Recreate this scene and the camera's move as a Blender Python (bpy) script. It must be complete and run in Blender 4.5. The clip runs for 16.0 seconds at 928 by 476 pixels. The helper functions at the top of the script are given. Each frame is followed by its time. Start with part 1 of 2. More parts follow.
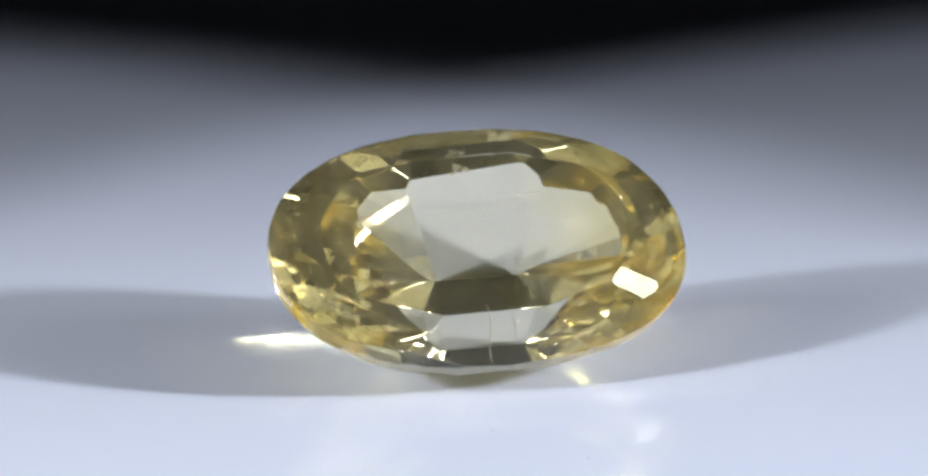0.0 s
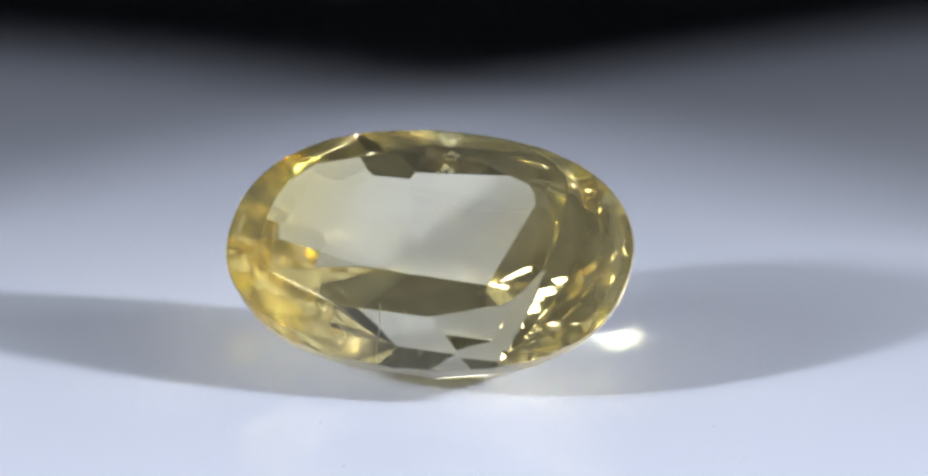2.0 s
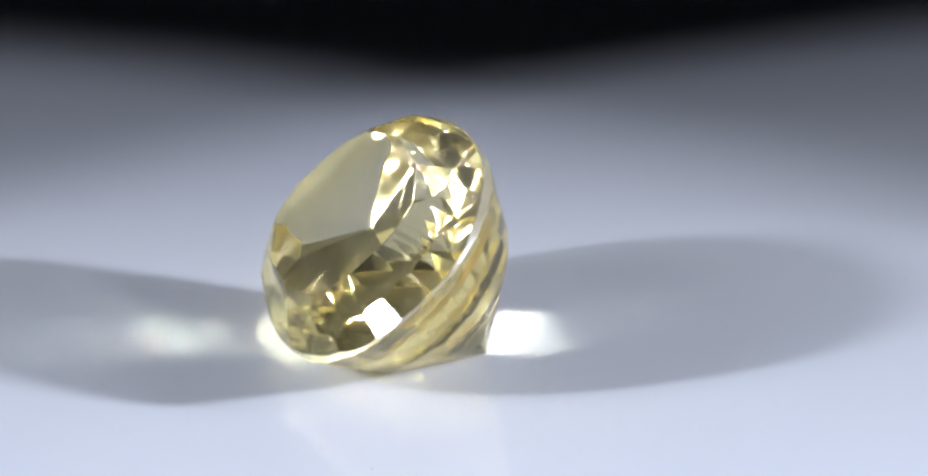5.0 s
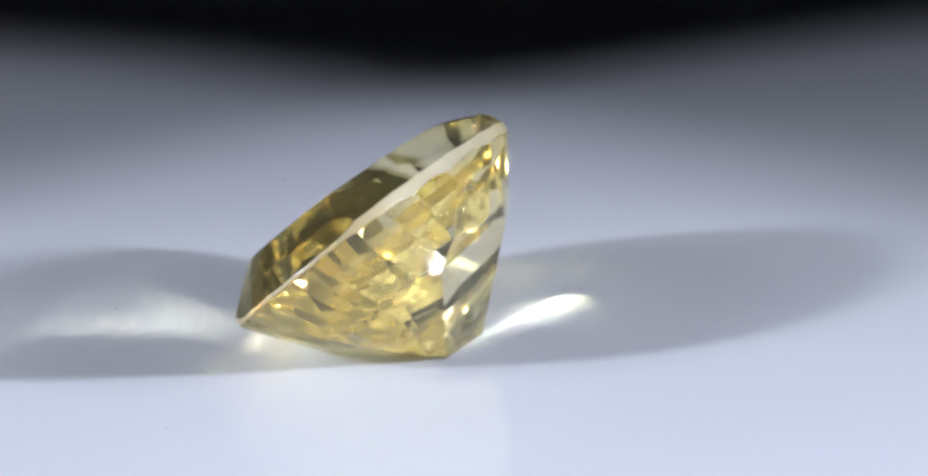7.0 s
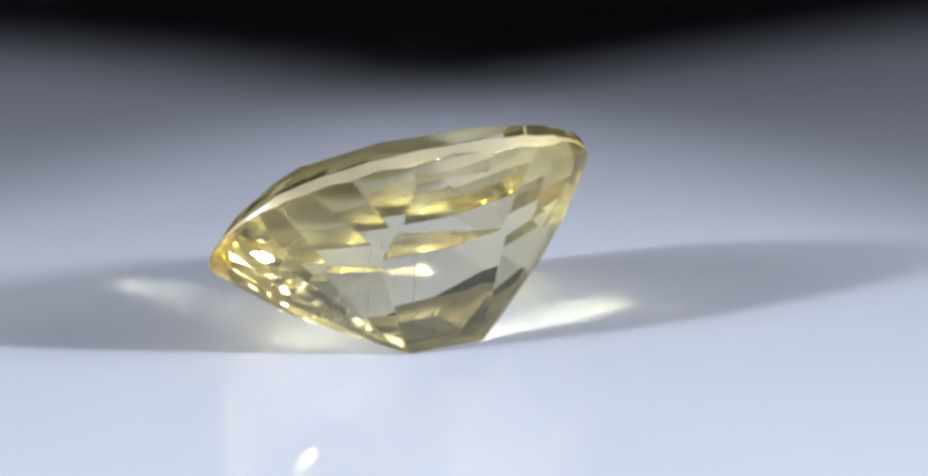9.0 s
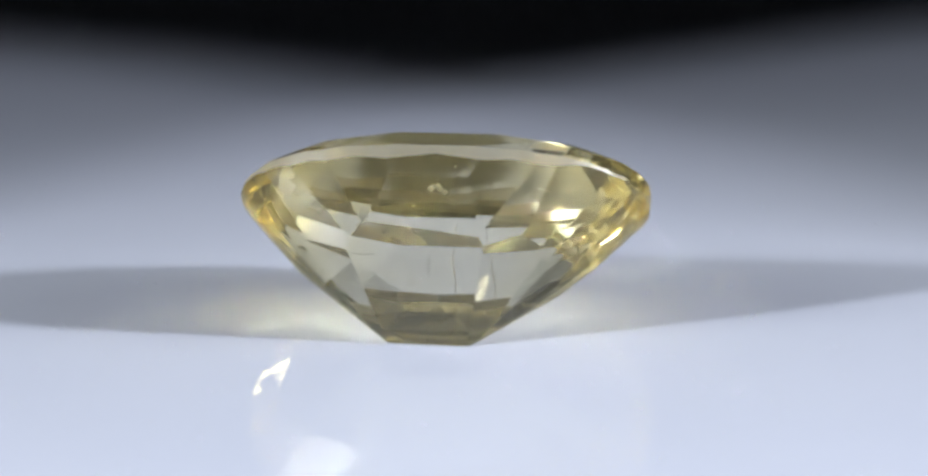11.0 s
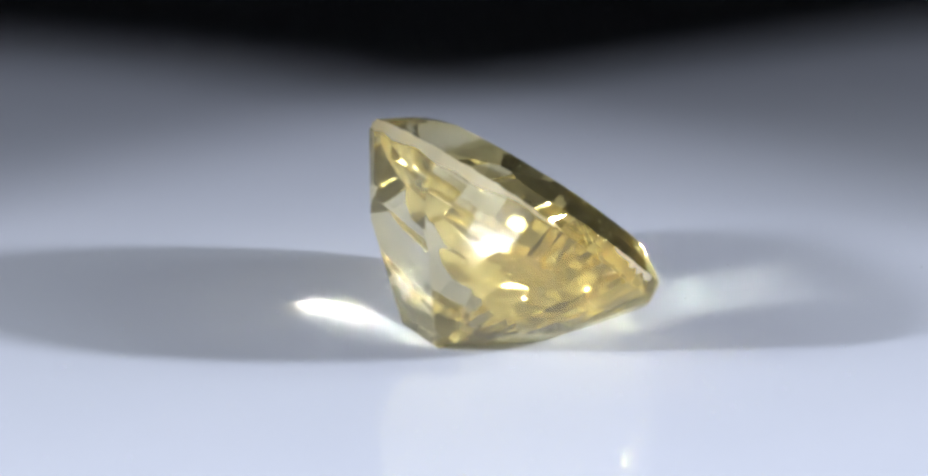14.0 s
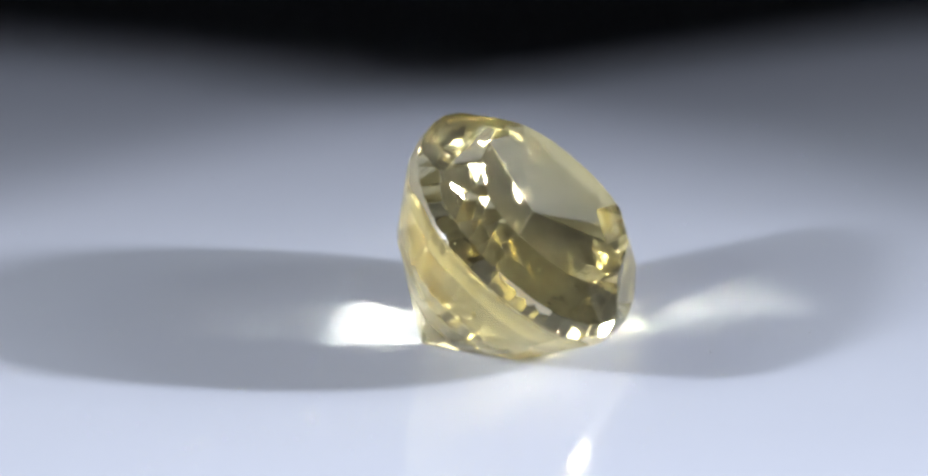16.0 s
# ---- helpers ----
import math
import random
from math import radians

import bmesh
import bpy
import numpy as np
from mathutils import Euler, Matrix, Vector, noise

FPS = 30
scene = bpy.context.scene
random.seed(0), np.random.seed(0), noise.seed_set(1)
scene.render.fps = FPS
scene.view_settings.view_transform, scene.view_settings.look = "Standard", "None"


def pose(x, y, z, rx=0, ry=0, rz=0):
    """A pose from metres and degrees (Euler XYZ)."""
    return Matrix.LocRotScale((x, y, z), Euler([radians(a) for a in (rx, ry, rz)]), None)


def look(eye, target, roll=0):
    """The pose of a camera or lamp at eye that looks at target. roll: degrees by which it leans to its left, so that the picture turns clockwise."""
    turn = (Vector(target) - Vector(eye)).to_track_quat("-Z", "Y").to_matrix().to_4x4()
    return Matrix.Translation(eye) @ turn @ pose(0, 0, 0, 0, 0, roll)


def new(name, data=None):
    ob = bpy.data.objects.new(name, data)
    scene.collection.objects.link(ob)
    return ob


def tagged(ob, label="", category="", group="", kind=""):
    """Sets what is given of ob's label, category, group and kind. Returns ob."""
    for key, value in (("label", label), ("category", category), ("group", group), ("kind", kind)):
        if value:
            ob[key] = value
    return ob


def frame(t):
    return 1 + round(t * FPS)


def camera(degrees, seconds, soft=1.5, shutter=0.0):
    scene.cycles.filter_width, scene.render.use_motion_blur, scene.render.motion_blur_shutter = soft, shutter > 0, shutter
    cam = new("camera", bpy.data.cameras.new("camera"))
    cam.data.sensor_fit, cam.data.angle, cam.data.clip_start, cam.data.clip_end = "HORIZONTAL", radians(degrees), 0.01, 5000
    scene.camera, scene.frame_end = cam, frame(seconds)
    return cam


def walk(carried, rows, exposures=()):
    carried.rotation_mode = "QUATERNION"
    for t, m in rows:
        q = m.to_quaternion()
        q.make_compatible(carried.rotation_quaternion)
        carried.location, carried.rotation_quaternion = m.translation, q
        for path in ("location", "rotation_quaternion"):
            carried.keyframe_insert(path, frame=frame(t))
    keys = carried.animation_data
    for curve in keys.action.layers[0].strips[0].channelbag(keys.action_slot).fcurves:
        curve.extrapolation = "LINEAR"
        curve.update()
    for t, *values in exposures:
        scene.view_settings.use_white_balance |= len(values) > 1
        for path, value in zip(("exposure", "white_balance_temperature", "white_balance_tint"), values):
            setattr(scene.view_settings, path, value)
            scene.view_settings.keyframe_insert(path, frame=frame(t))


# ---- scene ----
MM = 0.001

# ---- camera: stands still on a tripod, looking down at the turntable ----
cam = camera(13.90, 16.0, soft=2.9)
EYE = look((0.450 * MM, -103.934 * MM, 37.182 * MM), (0.450 * MM, 0, 3.025 * MM), -1.054)
walk(cam, [(0.0, EYE), (16.0, EYE)], exposures=[(0.0, 0.0), (16.0, 0.0)])

# ---- light: two small upright lamps in a dark room ----
world = bpy.data.worlds.new("dark_studio")
world.use_nodes = True
world.node_tree.nodes["Background"].inputs[0].default_value = (0.55, 0.62, 0.8, 1)
world.node_tree.nodes["Background"].inputs[1].default_value = 0.0005
scene.world = world
# light crosses the stone many times before it leaves
scene.cycles.max_bounces = scene.cycles.glossy_bounces = scene.cycles.transmission_bounces = 48
scene.cycles.blur_glossy = 0.05
scene.cycles.sample_clamp_indirect = 0.0
scene.cycles.use_guiding = True


LAMP_COLOUR = (0.85, 0.915, 1.14)
LAMP_LEFT, LAMP_RIGHT = Vector((-297.0, -117.0, 143.0)), Vector((315.7, -82.0, 127.0))


CORE = (24, 38)  # the hot core of a lamp, in millimetres
GLOW_PANEL = (84, 150)  # glowing front added around the core, for broader flashes in the stone


def core_light(at, axis, watts, spread):
    """The light of one lamp's hot core at a place in millimetres."""
    lamp = bpy.data.lights.new("lamp_light", "AREA")
    lamp.energy, lamp.color, lamp.spread = watts, LAMP_COLOUR, radians(spread)
    lamp.shape, lamp.size, lamp.size_y = "ELLIPSE", CORE[0] * MM, CORE[1] * MM
    ob = new("lamp_light", lamp)
    ob.matrix_world = look(at * MM, (at + 100 * Vector(axis)) * MM)
    return ob


for at, watts, aim in ((LAMP_LEFT, 0.021, -25), (LAMP_RIGHT, 0.0335, -26)):
    core_light(at, (Vector((0, aim, 0)) - at).normalized(), watts, 25.5)


# ---- materials ----
def material(name):
    m = bpy.data.materials.new(name)
    m.use_nodes = True
    return m, m.node_tree.nodes, m.node_tree.links


def noise_ramp(nodes, links, scale, low, high, detail=4, at=(0.35, 0.65)):
    tc = nodes.new("ShaderNodeTexCoord")
    tex = nodes.new("ShaderNodeTexNoise")
    tex.inputs["Scale"].default_value, tex.inputs["Detail"].default_value = scale, detail
    links.new(tc.outputs["Object"], tex.inputs["Vector"])
    ramp = nodes.new("ShaderNodeValToRGB")
    ramp.color_ramp.elements[0].position, ramp.color_ramp.elements[1].position = at
    ramp.color_ramp.elements[0].color, ramp.color_ramp.elements[1].color = (*low, 1), (*high, 1)
    links.new(tex.outputs["Fac"], ramp.inputs["Fac"])
    return ramp, tex


def acrylic_material():
    m, n, l = material("white_acrylic")
    p = n["Principled BSDF"]
    ramp, tex = noise_ramp(n, l, 60, (0.76, 0.775, 0.80), (0.80, 0.81, 0.83))
    l.new(ramp.outputs[0], p.inputs["Base Color"])
    rough, _ = noise_ramp(n, l, 220, (0.025, 0.025, 0.025), (0.05, 0.05, 0.05))
    l.new(rough.outputs[0], p.inputs["Roughness"])
    p.inputs["IOR"].default_value = 1.52
    return m


def sapphire_material(name, roughness, tint, haze):
    m, n, l = material(name)
    n.remove(n["Principled BSDF"])
    g = n.new("ShaderNodeBsdfGlass")
    g.inputs["IOR"].default_value = 1.768
    g.inputs["Roughness"].default_value = roughness
    # colour zoning: pale along the middle of the stone, deep yellow towards its ends
    tc = n.new("ShaderNodeTexCoord")
    xyz = n.new("ShaderNodeSeparateXYZ")
    l.new(tc.outputs["Object"], xyz.inputs[0])
    away = n.new("ShaderNodeMath")
    away.operation = "ABSOLUTE"
    l.new(xyz.outputs["X"], away.inputs[0])
    cloud, tex = noise_ramp(n, l, 300, (0, 0, 0), (1, 1, 1))
    wave = n.new("ShaderNodeMath")
    wave.operation = "MULTIPLY_ADD"
    l.new(tex.outputs["Fac"], wave.inputs[0])
    wave.inputs[1].default_value = 2.0 * MM
    l.new(away.outputs[0], wave.inputs[2])
    span = n.new("ShaderNodeMapRange")
    span.inputs["From Min"].default_value, span.inputs["From Max"].default_value = 2.4 * MM, 5.6 * MM
    l.new(wave.outputs[0], span.inputs["Value"])
    zone = n.new("ShaderNodeMix")
    zone.data_type = "RGBA"
    zone.inputs["A"].default_value, zone.inputs["B"].default_value = (*tint[0], 1), (*tint[1], 1)
    l.new(span.outputs[0], zone.inputs["Factor"])
    l.new(zone.outputs["Result"], g.inputs["Color"])
    # faint silk just under the polish scatters a little light
    silk = n.new("ShaderNodeBsdfTranslucent")
    silk.inputs["Color"].default_value = (1.0, 0.93, 0.70, 1)
    cloud, _ = noise_ramp(n, l, 420, (haze * 0.4,) * 3, (haze * 1.6,) * 3)
    mix = n.new("ShaderNodeMixShader")
    l.new(cloud.outputs[0], mix.inputs[0])
    l.new(g.outputs[0], mix.inputs[1])
    l.new(silk.outputs[0], mix.inputs[2])
    l.new(mix.outputs[0], n["Material Output"].inputs["Surface"])
    return m


def ground_material():
    """The unpolished girdle: pale, dull and half clear."""
    m, n, l = material("ground_sapphire")
    p = n["Principled BSDF"]
    ramp, tex = noise_ramp(n, l, 900, (0.88, 0.78, 0.52), (0.94, 0.87, 0.66))
    l.new(ramp.outputs[0], p.inputs["Base Color"])
    p.inputs["Roughness"].default_value, p.inputs["IOR"].default_value = 0.34, 1.768
    p.inputs["Transmission Weight"].default_value = 0.72
    bump = n.new("ShaderNodeBump")
    bump.inputs["Strength"].default_value, bump.inputs["Distance"].default_value = 0.25, 0.00002
    l.new(tex.outputs["Fac"], bump.inputs["Height"])
    l.new(bump.outputs[0], p.inputs["Normal"])
    return m


def plain_material(name, low, high, roughness, scale):
    m, n, l = material(name)
    p = n["Principled BSDF"]
    ramp, tex = noise_ramp(n, l, scale, low, high)
    l.new(ramp.outputs[0], p.inputs["Base Color"])
    p.inputs["Roughness"].default_value = roughness
    bump = n.new("ShaderNodeBump")
    bump.inputs["Strength"].default_value, bump.inputs["Distance"].default_value = 0.1, 0.001
    l.new(tex.outputs["Fac"], bump.inputs["Height"])
    l.new(bump.outputs[0], p.inputs["Normal"])
    return m


ACRYLIC = acrylic_material()
TINT = ((1.0, 0.975, 0.86), (1.0, 0.938, 0.68))
POLISHED = sapphire_material("yellow_sapphire_polished", 0.0, TINT, 0.03)
SILKY = sapphire_material("yellow_sapphire_silky", 0.0, TINT, 0.072)
FROSTED = ground_material()
FEATHER = plain_material("white_feather", (0.86, 0.85, 0.80), (0.93, 0.92, 0.88), 0.15, 3000)
BLACK = plain_material("matt_black", (0.012, 0.012, 0.014), (0.02, 0.02, 0.022), 0.8, 40)
BOUNCE_BENCH = plain_material("white_bounce_laminate", (0.70, 0.71, 0.73), (0.77, 0.78, 0.80), 0.35, 30)
DARK_WALL = plain_material("dark_wall_paint", (0.008, 0.008, 0.009), (0.012, 0.012, 0.013), 0.9, 8)
ALUMINIUM = plain_material("dark_anodised", (0.05, 0.05, 0.055), (0.07, 0.07, 0.075), 0.45, 90)


def glow_panel_material():
    m, n, l = material("added_glow_glass")
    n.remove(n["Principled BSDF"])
    # plain emission, added around the lamp cores to brighten the stone
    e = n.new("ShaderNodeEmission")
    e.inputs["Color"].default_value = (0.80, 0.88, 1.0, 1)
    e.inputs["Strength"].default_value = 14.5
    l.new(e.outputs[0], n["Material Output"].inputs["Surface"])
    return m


GLOW_GLASS = glow_panel_material()
SPECK = plain_material("black_mineral_speck", (0.01, 0.01, 0.01), (0.03, 0.03, 0.028), 0.4, 4000)
DUST = plain_material("grey_dust", (0.16, 0.15, 0.14), (0.28, 0.27, 0.26), 0.9, 4000)


# ---- building helpers ----
def part(name, bm, mat, parent=None, label="", smooth=False):
    me = bpy.data.meshes.new(name)
    bm.normal_update()
    for f in bm.faces:
        f.smooth = smooth
    bm.to_mesh(me)
    bm.free()
    me.materials.append(mat)
    ob = new(name, me)
    ob.parent = parent
    if label:
        tagged(ob, label)
    return ob


def disc(radius, z0, z1, chamfer, segments=128):
    """A round plate with chamfered rims."""
    bm = bmesh.new()
    rings = []
    for r, z in ((radius - chamfer, z0), (radius, z0 + chamfer), (radius, z1 - chamfer), (radius - chamfer, z1)):
        rings.append([bm.verts.new((r * math.cos(2 * math.pi * i / segments), r * math.sin(2 * math.pi * i / segments), z)) for i in range(segments)])
    for lo, hi in zip(rings, rings[1:]):
        for i in range(segments):
            j = (i + 1) % segments
            bm.faces.new((lo[i], lo[j], hi[j], hi[i]))
    bm.faces.new(rings[-1])
    bm.faces.new(rings[0][::-1])
    return bm


def box(x0, y0, z0, x1, y1, z1, bevel=0.0):
    bm = bmesh.new()
    bmesh.ops.create_cube(bm, size=1, matrix=Matrix.Translation(((x0 + x1) / 2, (y0 + y1) / 2, (z0 + z1) / 2)) @ Matrix.Diagonal((x1 - x0, y1 - y0, z1 - z0, 1)))
    if bevel:
        bmesh.ops.bevel(bm, geom=bm.edges[:], offset=bevel, segments=2, profile=0.5, affect="EDGES")
    return bm


# ---- the dark room ----
ROOM, TOP, LOW, T = 0.9, 0.8, -0.03, 0.03
for name, b in (("wall_north", (-ROOM, ROOM, LOW, ROOM, ROOM + T, TOP)), ("wall_south", (-ROOM, -ROOM - T, LOW, ROOM, -ROOM, TOP)),
                ("wall_east", (ROOM, -ROOM - T, LOW, ROOM + T, ROOM + T, TOP)), ("wall_west", (-ROOM - T, -ROOM - T, LOW, -ROOM, ROOM + T, TOP))):
    tagged(part(name, box(*b), DARK_WALL), "unlit matt dark grey studio wall", "wall", kind="structure")
tagged(part("ceiling", box(-ROOM - T, -ROOM - T, TOP, ROOM + T, ROOM + T, TOP + T), DARK_WALL), "unlit matt dark studio ceiling", "ceiling", kind="structure")
# bench out of view, made white as a reflector to brighten the stone
tagged(part("floor", box(-ROOM - T, -ROOM - T, LOW - T, ROOM + T, ROOM + T, LOW), BOUNCE_BENCH), "unseen smooth bench under the turntable, made white to bounce light into the stone", "bench", kind="structure")

# ---- the two lamp heads beside the turntable, out of the camera's view ----
def tube(profile, segments=48):
    """A surface turned about z from (radius, z) pairs."""
    bm, rings = bmesh.new(), []
    for r, z in profile:
        if r == 0:
            rings.append([bm.verts.new((0, 0, z))])
        else:
            rings.append([bm.verts.new((r * math.cos(2 * math.pi * i / segments), r * math.sin(2 * math.pi * i / segments), z)) for i in range(segments)])
    for lo, hi in zip(rings, rings[1:]):
        for i in range(segments):
            j = (i + 1) % segments
            ring = [lo[0] if len(lo) == 1 else lo[i], lo[0] if len(lo) == 1 else lo[j], hi[0] if len(hi) == 1 else hi[j], hi[0] if len(hi) == 1 else hi[i]]
            verts = list(dict.fromkeys(ring))
            if len(verts) > 2:
                bm.faces.new(verts)
    return bm


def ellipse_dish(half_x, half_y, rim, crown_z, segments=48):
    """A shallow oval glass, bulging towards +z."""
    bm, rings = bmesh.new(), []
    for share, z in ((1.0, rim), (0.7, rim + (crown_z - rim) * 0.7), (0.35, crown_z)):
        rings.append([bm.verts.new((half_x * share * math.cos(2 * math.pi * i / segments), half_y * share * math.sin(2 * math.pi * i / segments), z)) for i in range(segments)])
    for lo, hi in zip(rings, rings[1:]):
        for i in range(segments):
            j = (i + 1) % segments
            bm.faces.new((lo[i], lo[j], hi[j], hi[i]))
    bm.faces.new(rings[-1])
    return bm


def lamp_head(at, aim):
    """Lamp head on a pole, with a hot core at the inner side of an added glowing front. The front faces aim."""
    at, aim = Vector(at) * MM, Vector(aim) * MM
    way = (aim - at).normalized()
    thing = tagged(new("studio_lamp"), "black studio lamp head with an added glowing front panel", "studio lamp", "lamps beside the turntable")
    back = at - way * 0.006
    thing.location = (back.x, back.y, LOW)
    turn = way.to_track_quat("Z", "Y").to_matrix().to_4x4()
    local = Matrix.Translation((0, 0, back.z - LOW)) @ turn
    half_x, half_y = GLOW_PANEL[0] / 2 * MM, GLOW_PANEL[1] / 2 * MM
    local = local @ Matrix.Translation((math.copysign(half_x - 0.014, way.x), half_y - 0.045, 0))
    part("housing", box(-half_x - 0.008, -half_y - 0.008, -0.06, half_x + 0.008, half_y + 0.008, 0.0, 0.004), BLACK, thing, "matt black housing").matrix_basis = local
    part("glow_front", ellipse_dish(half_x, half_y, 0.0005, 0.003), GLOW_GLASS, thing, "glowing panel added to brighten the stone").matrix_basis = local
    top = back.z - LOW - 0.06
    part("pole", tube(((0, 0.012), (0.009, 0.012), (0.009, top), (0, top)), 16), ALUMINIUM, thing).location = (-way.x * 0.03, -way.y * 0.03, 0)
    part("foot", disc(0.07, 0, 0.012, 0.002, 48), ALUMINIUM, thing).location = (-way.x * 0.03, -way.y * 0.03, 0)
    return thing


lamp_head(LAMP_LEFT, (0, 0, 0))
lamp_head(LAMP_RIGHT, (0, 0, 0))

# ---- unseen black flags, added to keep the lamps off the far side of the turntable ----
def flag(x, edge):
    """A standing black card; edge: (y, z) along its cut side, from the foot up, in millimetres."""
    thing = tagged(new("light_flag"), "unseen matt black card flag added beside the turntable to cut the lamp light", "light flag", "flags beside the turntable")
    thing.location = (x * MM, 0, LOW)
    bm = bmesh.new()
    outline = [(y, z) for y, z in edge] + [(95, edge[-1][1]), (95, edge[0][1])]
    sides = [[bm.verts.new((dx * MM, y * MM, z * MM - LOW)) for y, z in outline] for dx in (-0.8, 0.8)]
    bm.faces.new(sides[0][::-1])
    bm.faces.new(sides[1])
    for i in range(len(outline)):
        j = (i + 1) % len(outline)
        bm.faces.new((sides[0][i], sides[0][j], sides[1][j], sides[1][i]))
    part("panel", bm, BLACK, thing)
    part("foot", box(-0.006, 0.0, 0, 0.006, 0.08, 0.004, 0.0008), ALUMINIUM, thing)
    return thing


# cut sides shaped to give the wanted edges of the light pools
flag(-66, ((-13, -27), (-10.4, 24.0), (-7.4, 27.4), (-4.9, 30.2), (-5.2, 32.5), (-5.8, 38.2), (-8.5, 52), (-11, 80)))
flag(66, ((-13, -27), (-6.2, 20.8), (0.2, 23.8), (3.0, 26.0), (3.8, 28.6), (6.2, 31.7), (2.5, 45), (-2, 75)))

# ---- the turntable ----
turntable = tagged(new("turntable"), "glossy white acrylic turntable plate turning slowly", "turntable")
turntable.location = (0, 0, LOW)
part("base", disc(0.04, 0.0, 0.024, 0.002, 64), ALUMINIUM, turntable, "dark metal base")
part("plate", disc(0.062, 0.024, 0.03, 0.0006, 256), ACRYLIC, turntable, "glossy white acrylic plate")


def dust_grain(at, size, rnd):
    bm = bmesh.new()
    bmesh.ops.create_icosphere(bm, subdivisions=1, radius=size)
    for v in bm.verts:
        v.co = Vector((v.co.x * rnd.uniform(0.6, 1.6), v.co.y * rnd.uniform(0.6, 1.4), (v.co.z + size * 0.6) * rnd.uniform(0.5, 0.8))) + Vector(at)
    return bm


grains = random.Random(5)
for k in range(9):
    away, bearing = grains.uniform(6, 21) * MM, grains.uniform(0, 2 * math.pi)
    part("dust_grain", dust_grain((away * math.cos(bearing), away * math.sin(bearing), 0.03), grains.uniform(0.012, 0.024) * MM, grains), DUST, turntable, "grey grain of dust")


# ---- the gemstone ----
# Millimetres, table upwards along z, length along x.
HALF_X, HALF_Y, POWER, TILT, LIFT = 6.0, 3.881, 2.155, 40.838, 3.3313


def support(x, y, angle, power=POWER):
    """How far an oval of half axes x, y reaches along the direction angle."""
    q = power / (power - 1)
    return (abs(x * math.cos(angle)) ** q + abs(y * math.sin(angle)) ** q) ** (1 / q)


def around(*degrees):
    """Facet directions on all four quarters, from their angles off the short axis."""
    return sorted({(s * a + e) % 360 for a in degrees for s in (-1, 1) for e in (90, 270)})


def even(count, offset=0.0):
    return [360 * (k + offset) / count + 90 for k in range(count)]


def tier(low, high, directions, shrink=1.0, wobble=0.0, seed=1, power=(POWER, POWER)):
    """Planes (normal, distance) of one row of facets between two ovals (z, x, y, shift along x, shift along y, skew in degrees).
    wobble: the cutter's error, in degrees; the facets along the short axis stay true."""
    rows, rnd = [], random.Random(seed)
    for degrees in directions:
        a = radians(degrees)
        r0, r1 = (support(x, y, a + radians(skew), p) * shrink + sx * math.cos(a) + sy * math.sin(a) for (z, x, y, sx, sy, skew), p in zip((low, high), power))
        dz, dr = high[0] - low[0], r1 - r0
        lean = math.atan2(-dr, dz) + radians(rnd.gauss(0, wobble))
        turn = a + radians(rnd.gauss(0, wobble))
        if abs(math.cos(a)) < 1e-6:
            lean, turn = math.atan2(-dr, dz), a
        n = np.array((math.cos(lean) * math.cos(turn), math.cos(lean) * math.sin(turn), math.sin(lean)))
        middle = np.array(((r0 + r1) / 2 * math.cos(a), (r0 + r1) / 2 * math.sin(a), (low[0] + high[0]) / 2))
        rows.append((n, float(n @ middle)))
    return rows


def solid(tiers):
    """The convex body inside all planes: {tier name: [polygons]}."""
    planes = [(name, n, d) for name, rows in tiers for n, d in rows]
    N, D = np.array([p[1] for p in planes]), np.array([p[2] for p in planes])
    count, found = len(planes), {}
    I, J = np.triu_indices(count, 1)
    cross = np.cross(N[I], N[J])
    corners = []
    for k in range(count):
        keep = (I < k) & (J < k)
        det = cross[keep] @ N[k]
        good = np.abs(det) > 1e-5
        i, j, c, det = I[keep][good], J[keep][good], cross[keep][good], det[good]
        pts = (D[k] * c + D[i][:, None] * np.cross(N[j], N[k]) + D[j][:, None] * np.cross(N[k], N[i])) / det[:, None]
        inside = (pts @ N.T <= D + 1e-6).all(1)
        corners += list(pts[inside])
    unique = []
    for c in corners:
        if all(np.abs(c - u).max() > 1e-4 for u in unique):
            unique.append(c)
    corners = np.array(unique)
    for k, (name, n, d) in enumerate(planes):
        on = corners[np.abs(corners @ n - d) < 2e-4]
        if len(on) < 3:
            continue
        u = np.cross(n, (0.3, 0.5, 0.8))
        u /= np.linalg.norm(u)
        v = np.cross(n, u)
        rel = on - on.mean(0)
        on = on[np.argsort(np.arctan2(rel @ v, rel @ u))]
        found.setdefault(name, []).append([tuple(c) for c in on])
    return found


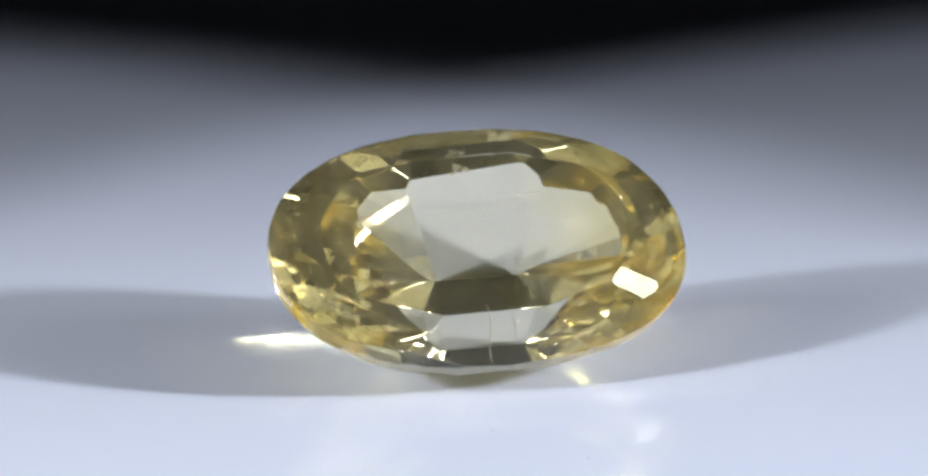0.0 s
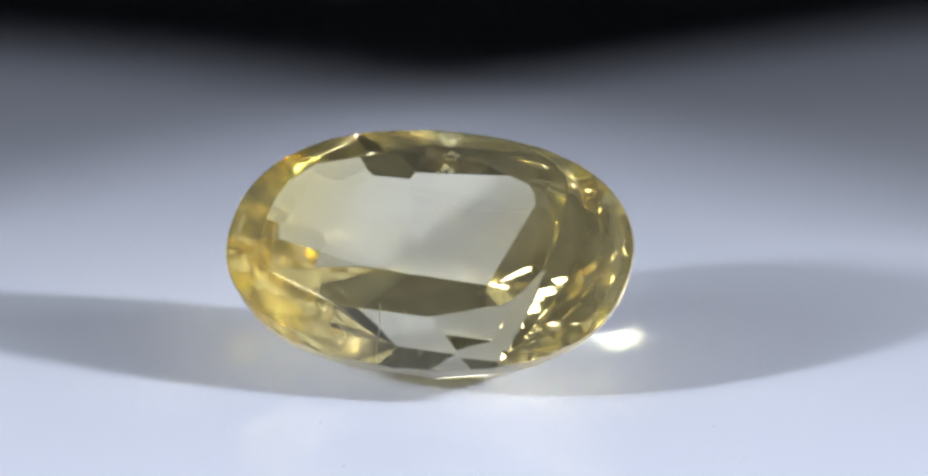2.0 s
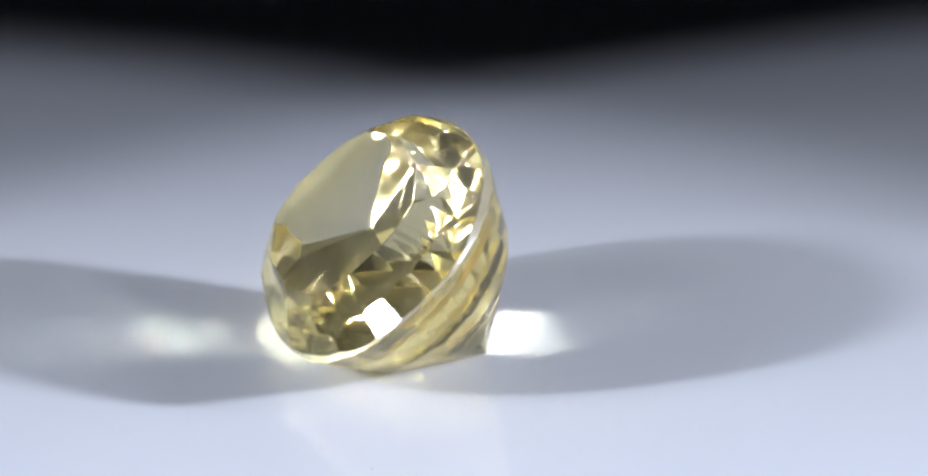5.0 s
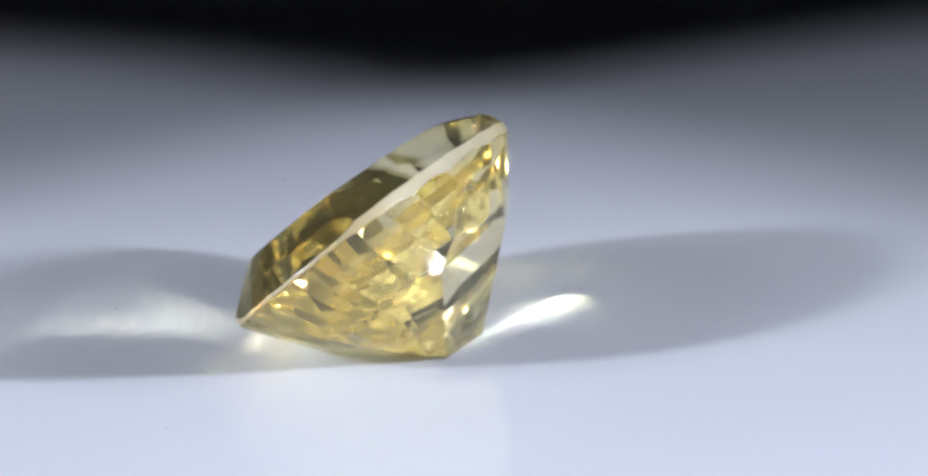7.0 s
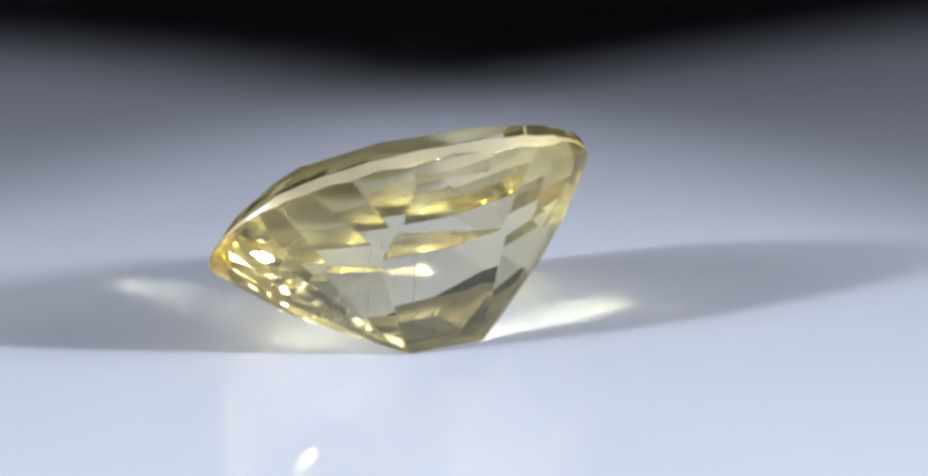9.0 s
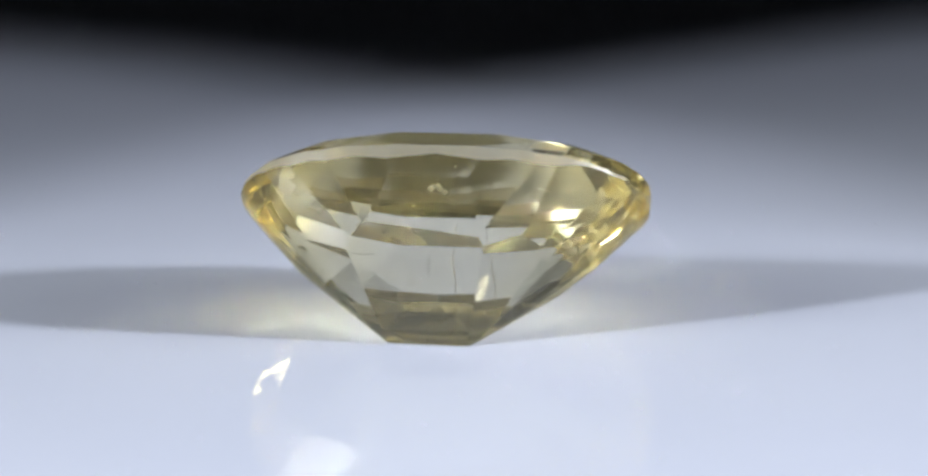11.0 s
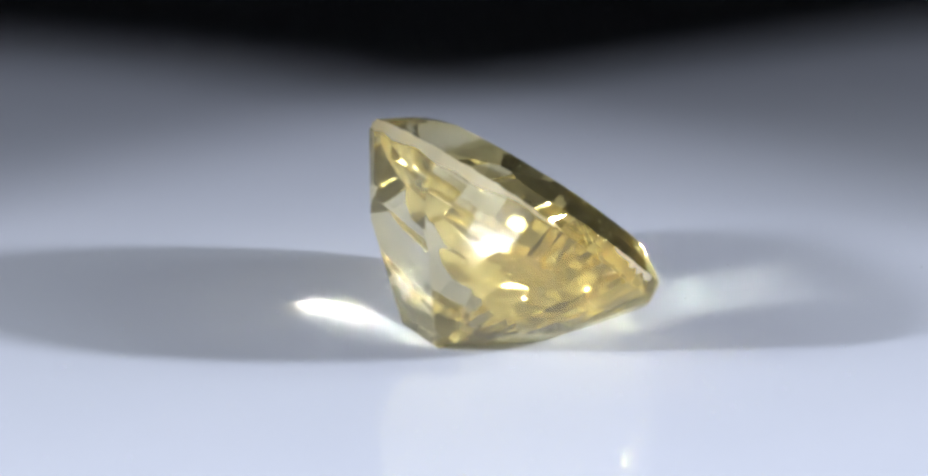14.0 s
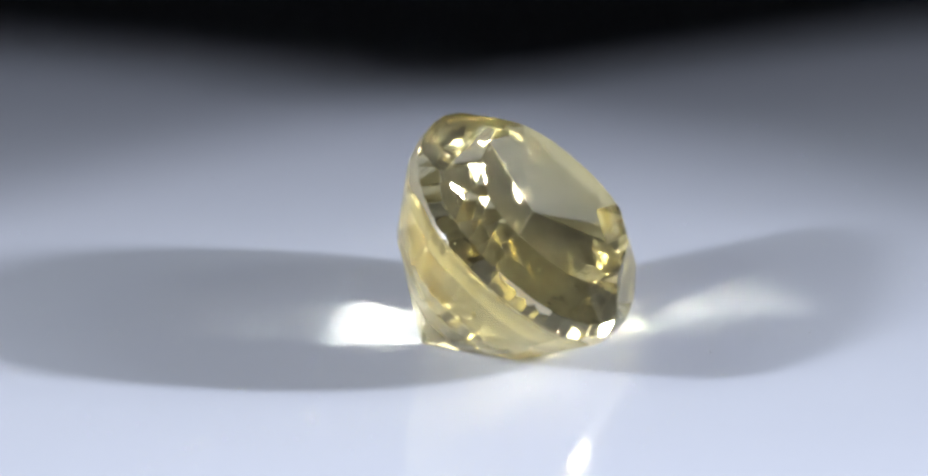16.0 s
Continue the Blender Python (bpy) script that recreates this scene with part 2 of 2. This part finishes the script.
def worn_body(shape, wear):
    """All facets as one closed body with slightly worn edges, split again into its rows: {row: bmesh}."""
    bm, known, rows = bmesh.new(), [], list(shape)
    mark = bm.faces.layers.int.new("row")

    def vertex(c):
        for at, v in known:
            if abs(at[0] - c[0]) + abs(at[1] - c[1]) + abs(at[2] - c[2]) < 0.06:
                return v
        v = bm.verts.new(c)
        known.append((c, v))
        return v

    for number, row in enumerate(rows):
        for poly in shape[row]:
            verts = list(dict.fromkeys(vertex(c) for c in poly))
            if len(verts) > 2 and not bm.faces.get(verts):
                bm.faces.new(verts)[mark] = number
    bmesh.ops.recalc_face_normals(bm, faces=bm.faces[:])
    bmesh.ops.bevel(bm, geom=bm.edges[:], offset=wear, segments=1, profile=0.5, affect="EDGES", clamp_overlap=False)
    bmesh.ops.recalc_face_normals(bm, faces=bm.faces[:])
    out = {}
    for number, row in enumerate(rows):
        piece, copies = bmesh.new(), {}
        for f in bm.faces:
            if f[mark] == number:
                for v in f.verts:
                    if v not in copies:
                        copies[v] = piece.verts.new(v.co * MM)
                piece.faces.new([copies[v] for v in f.verts])
        out[row] = piece
    bm.free()
    return out


def needle(points, radius, sides=6):
    """A thin bent thread through points in millimetres, tapering to both ends."""
    bm, rings = bmesh.new(), []
    for i, c in enumerate(points):
        a, b = Vector(points[max(i - 1, 0)]), Vector(points[min(i + 1, len(points) - 1)])
        turn = (b - a).to_track_quat("Z", "Y")
        r = radius * (0.35 + 0.65 * math.sin(math.pi * (i + 0.5) / len(points)))
        rings.append([bm.verts.new((Vector(c) + turn @ Vector((r * math.cos(2 * math.pi * k / sides), r * math.sin(2 * math.pi * k / sides), 0))) * MM) for k in range(sides)])
    for lo, hi in zip(rings, rings[1:]):
        for k in range(sides):
            bm.faces.new((lo[k], lo[(k + 1) % sides], hi[(k + 1) % sides], hi[k]))
    bm.faces.new(rings[0][::-1])
    bm.faces.new(rings[-1])
    return bm


def crystal(at, size, rnd):
    """A tiny uneven eight-faced crystal."""
    bm = bmesh.new()
    tips = [bm.verts.new((Vector(at) + Vector(d) * size * rnd.uniform(0.6, 1.3)) * MM) for d in ((1, 0, 0), (0, 1, 0), (-1, 0, 0), (0, -1, 0), (0, 0, 1), (0, 0, -1))]
    for k in range(4):
        bm.faces.new((tips[k], tips[(k + 1) % 4], tips[4]))
        bm.faces.new((tips[(k + 1) % 4], tips[k], tips[5]))
    return bm


GIRDLE = 0.34
G_HI, G_LO = (GIRDLE / 2, HALF_X, HALF_Y, 0, 0, 0.8), (-GIRDLE / 2, HALF_X, HALF_Y, 0, 0, 0.8)
TABLE = (1.235, 4.68, 2.54, -0.18, -0.19, 0)
CROWN = (0.56, 5.66, 3.60, -0.36, -0.06, 0.6)
BOXY, FULL = 2.6, 2.28  # the table is squarer than the girdle, the girdle squarer than the pavilion
P1, P2, KEEL = (-0.959, 5.271, 3.523, 0.088, 0, 0.4), (-1.8487, 4.452, 2.9554, 0.076, 0, 0), (-4.3010, 1.362, 0.1183, 0.106, 0, 0)


# the far long side is cut in uneven steps, the side that the stone lies on in even ones
SIDE_2 = [0, 10, 19, 28, 38, 54, 90, 126, 141, 152, 161, 171, 180, 189, 199, 208, 218, 232, 270, 308, 322, 331, 341, 350]
SIDE_3 = [0, 11, 21, 32, 45, 87, 123, 137, 148, 159, 169, 180, 191, 201, 212, 225, 270, 315, 328, 339, 349]


def gemstone():
    shape = solid([
        ("table_facet", [(np.array((0.0, 0.0, 1.0)), TABLE[0])]),
        ("crown", tier(G_HI, TABLE, around(0), 1.0, power=(FULL, BOXY))
         + tier(CROWN, TABLE, around(36, 59, 75, 90), 0.995, 0.4, 3, (FULL, BOXY))
         + tier((CROWN[0] + 0.20, CROWN[1] - 0.28, CROWN[2] - 0.24, *CROWN[3:]), (TABLE[0] + 0.02, TABLE[1] - 0.30, TABLE[2] - 0.16, *TABLE[3:]), around(18, 48, 67, 83), 1.0, 0.4, 4, (FULL, BOXY))
         + tier(G_HI, CROWN, around(9, 19, 29, 38, 47, 56, 64, 72, 80, 87), 0.997, 0.3, 5, (FULL, FULL))),
        ("girdle", tier(G_LO, G_HI, even(64, 0.5), power=(FULL, FULL))),
        ("pavilion", tier(P1, G_LO, around(0, 12, 24, 36, 47, 56, 64, 72, 80, 87), 0.998, 0.3, 6, (POWER, FULL))
         + tier(P2, P1, SIDE_2, 0.985, 0.35, 7)
         + tier(KEEL, P2, SIDE_3, 1.0, 0.35, 8)),
    ])
    rows = worn_body(shape, 0.012)
    gem = tagged(new("gemstone"), "oval faceted yellow sapphire lying tilted on its pavilion", "gemstone")
    part("table_facet", rows["table_facet"], POLISHED, gem, "large clear polished table facet")
    part("crown", rows["crown"], POLISHED, gem, "polished crown facets")
    part("girdle", rows["girdle"], FROSTED, gem, "pale ground girdle band")
    part("pavilion", rows["pavilion"], SILKY, gem, "step-cut yellow pavilion facets")
    # what is enclosed in the stone
    rnd = random.Random(21)
    hair = [(-0.38 + 0.10 * u + 0.06 * math.sin(6 * u), -2.45 - 1.30 * u, 0.98 - 0.86 * u) for u in (i / 11 for i in range(12))]
    part("needle_inclusion", needle(hair, 0.016), FEATHER, gem, "fine white thread inside the stone")
    # a feather of short threads below the crown
    for k in range(6):
        x, y = rnd.uniform(0.2, 1.6), rnd.uniform(-2.9, -2.4)
        z, bend, run = 0.55 + 0.66 * (y + 2.9) - rnd.uniform(0.0, 0.35), rnd.uniform(-0.22, 0.22), rnd.uniform(0.35, 0.8)
        part("needle_inclusion", needle([(x + bend * u * u, y - run * u, z - 0.62 * run * u) for u in (i / 5 for i in range(6))], rnd.uniform(0.005, 0.009)), FEATHER, gem, "fine white thread inside the stone")
    spots = [(-0.2 + rnd.gauss(0, 0.10), 2.45 + rnd.gauss(0, 0.08), -0.45 + rnd.gauss(0, 0.09)) for k in range(7)]
    spots += [(rnd.uniform(-3.2, 3.2), rnd.uniform(-1.6, 1.9), rnd.uniform(-1.6, 0.5)) for k in range(16)]
    for number, at in enumerate(spots):
        part("crystal_inclusion", crystal(at, rnd.uniform(0.07, 0.115) if number < 7 else rnd.uniform(0.016, 0.036), rnd), FEATHER, gem, "tiny pale crystal inside the stone")
    part("needle_inclusion", needle([(2.35 - 0.75 * u, 2.05, -2.45 + 0.04 * math.sin(9 * u)) for u in (i / 7 for i in range(8))], 0.014), FEATHER, gem, "fine white thread inside the stone")
    for k in range(6):
        at = (rnd.uniform(-2.2, 2.2), rnd.uniform(-0.6, 1.8), rnd.uniform(-2.2, -0.6))
        part("dark_inclusion", crystal(at, rnd.uniform(0.018, 0.034), rnd), SPECK, gem, "tiny black crystal inside the stone")
    return gem


gem = gemstone()
REST = Matrix.Translation((0.508 * MM, -2.132 * MM, (LIFT + 0.02) * MM)) @ pose(0, 0, 0, 0, 0, 3.400) @ pose(0, 0, 0, TILT)


# ---- what moves ----
RATE = -18.221


def motions():
    rows = [0.5 * i for i in range(33)]
    walk(gem, [(t, pose(0, 0, 0, 0, 0, RATE * (t - 0.5)) @ REST) for t in rows])
    walk(turntable, [(t, pose(0, 0, LOW, 0, 0, RATE * (t - 0.5))) for t in rows])


motions()
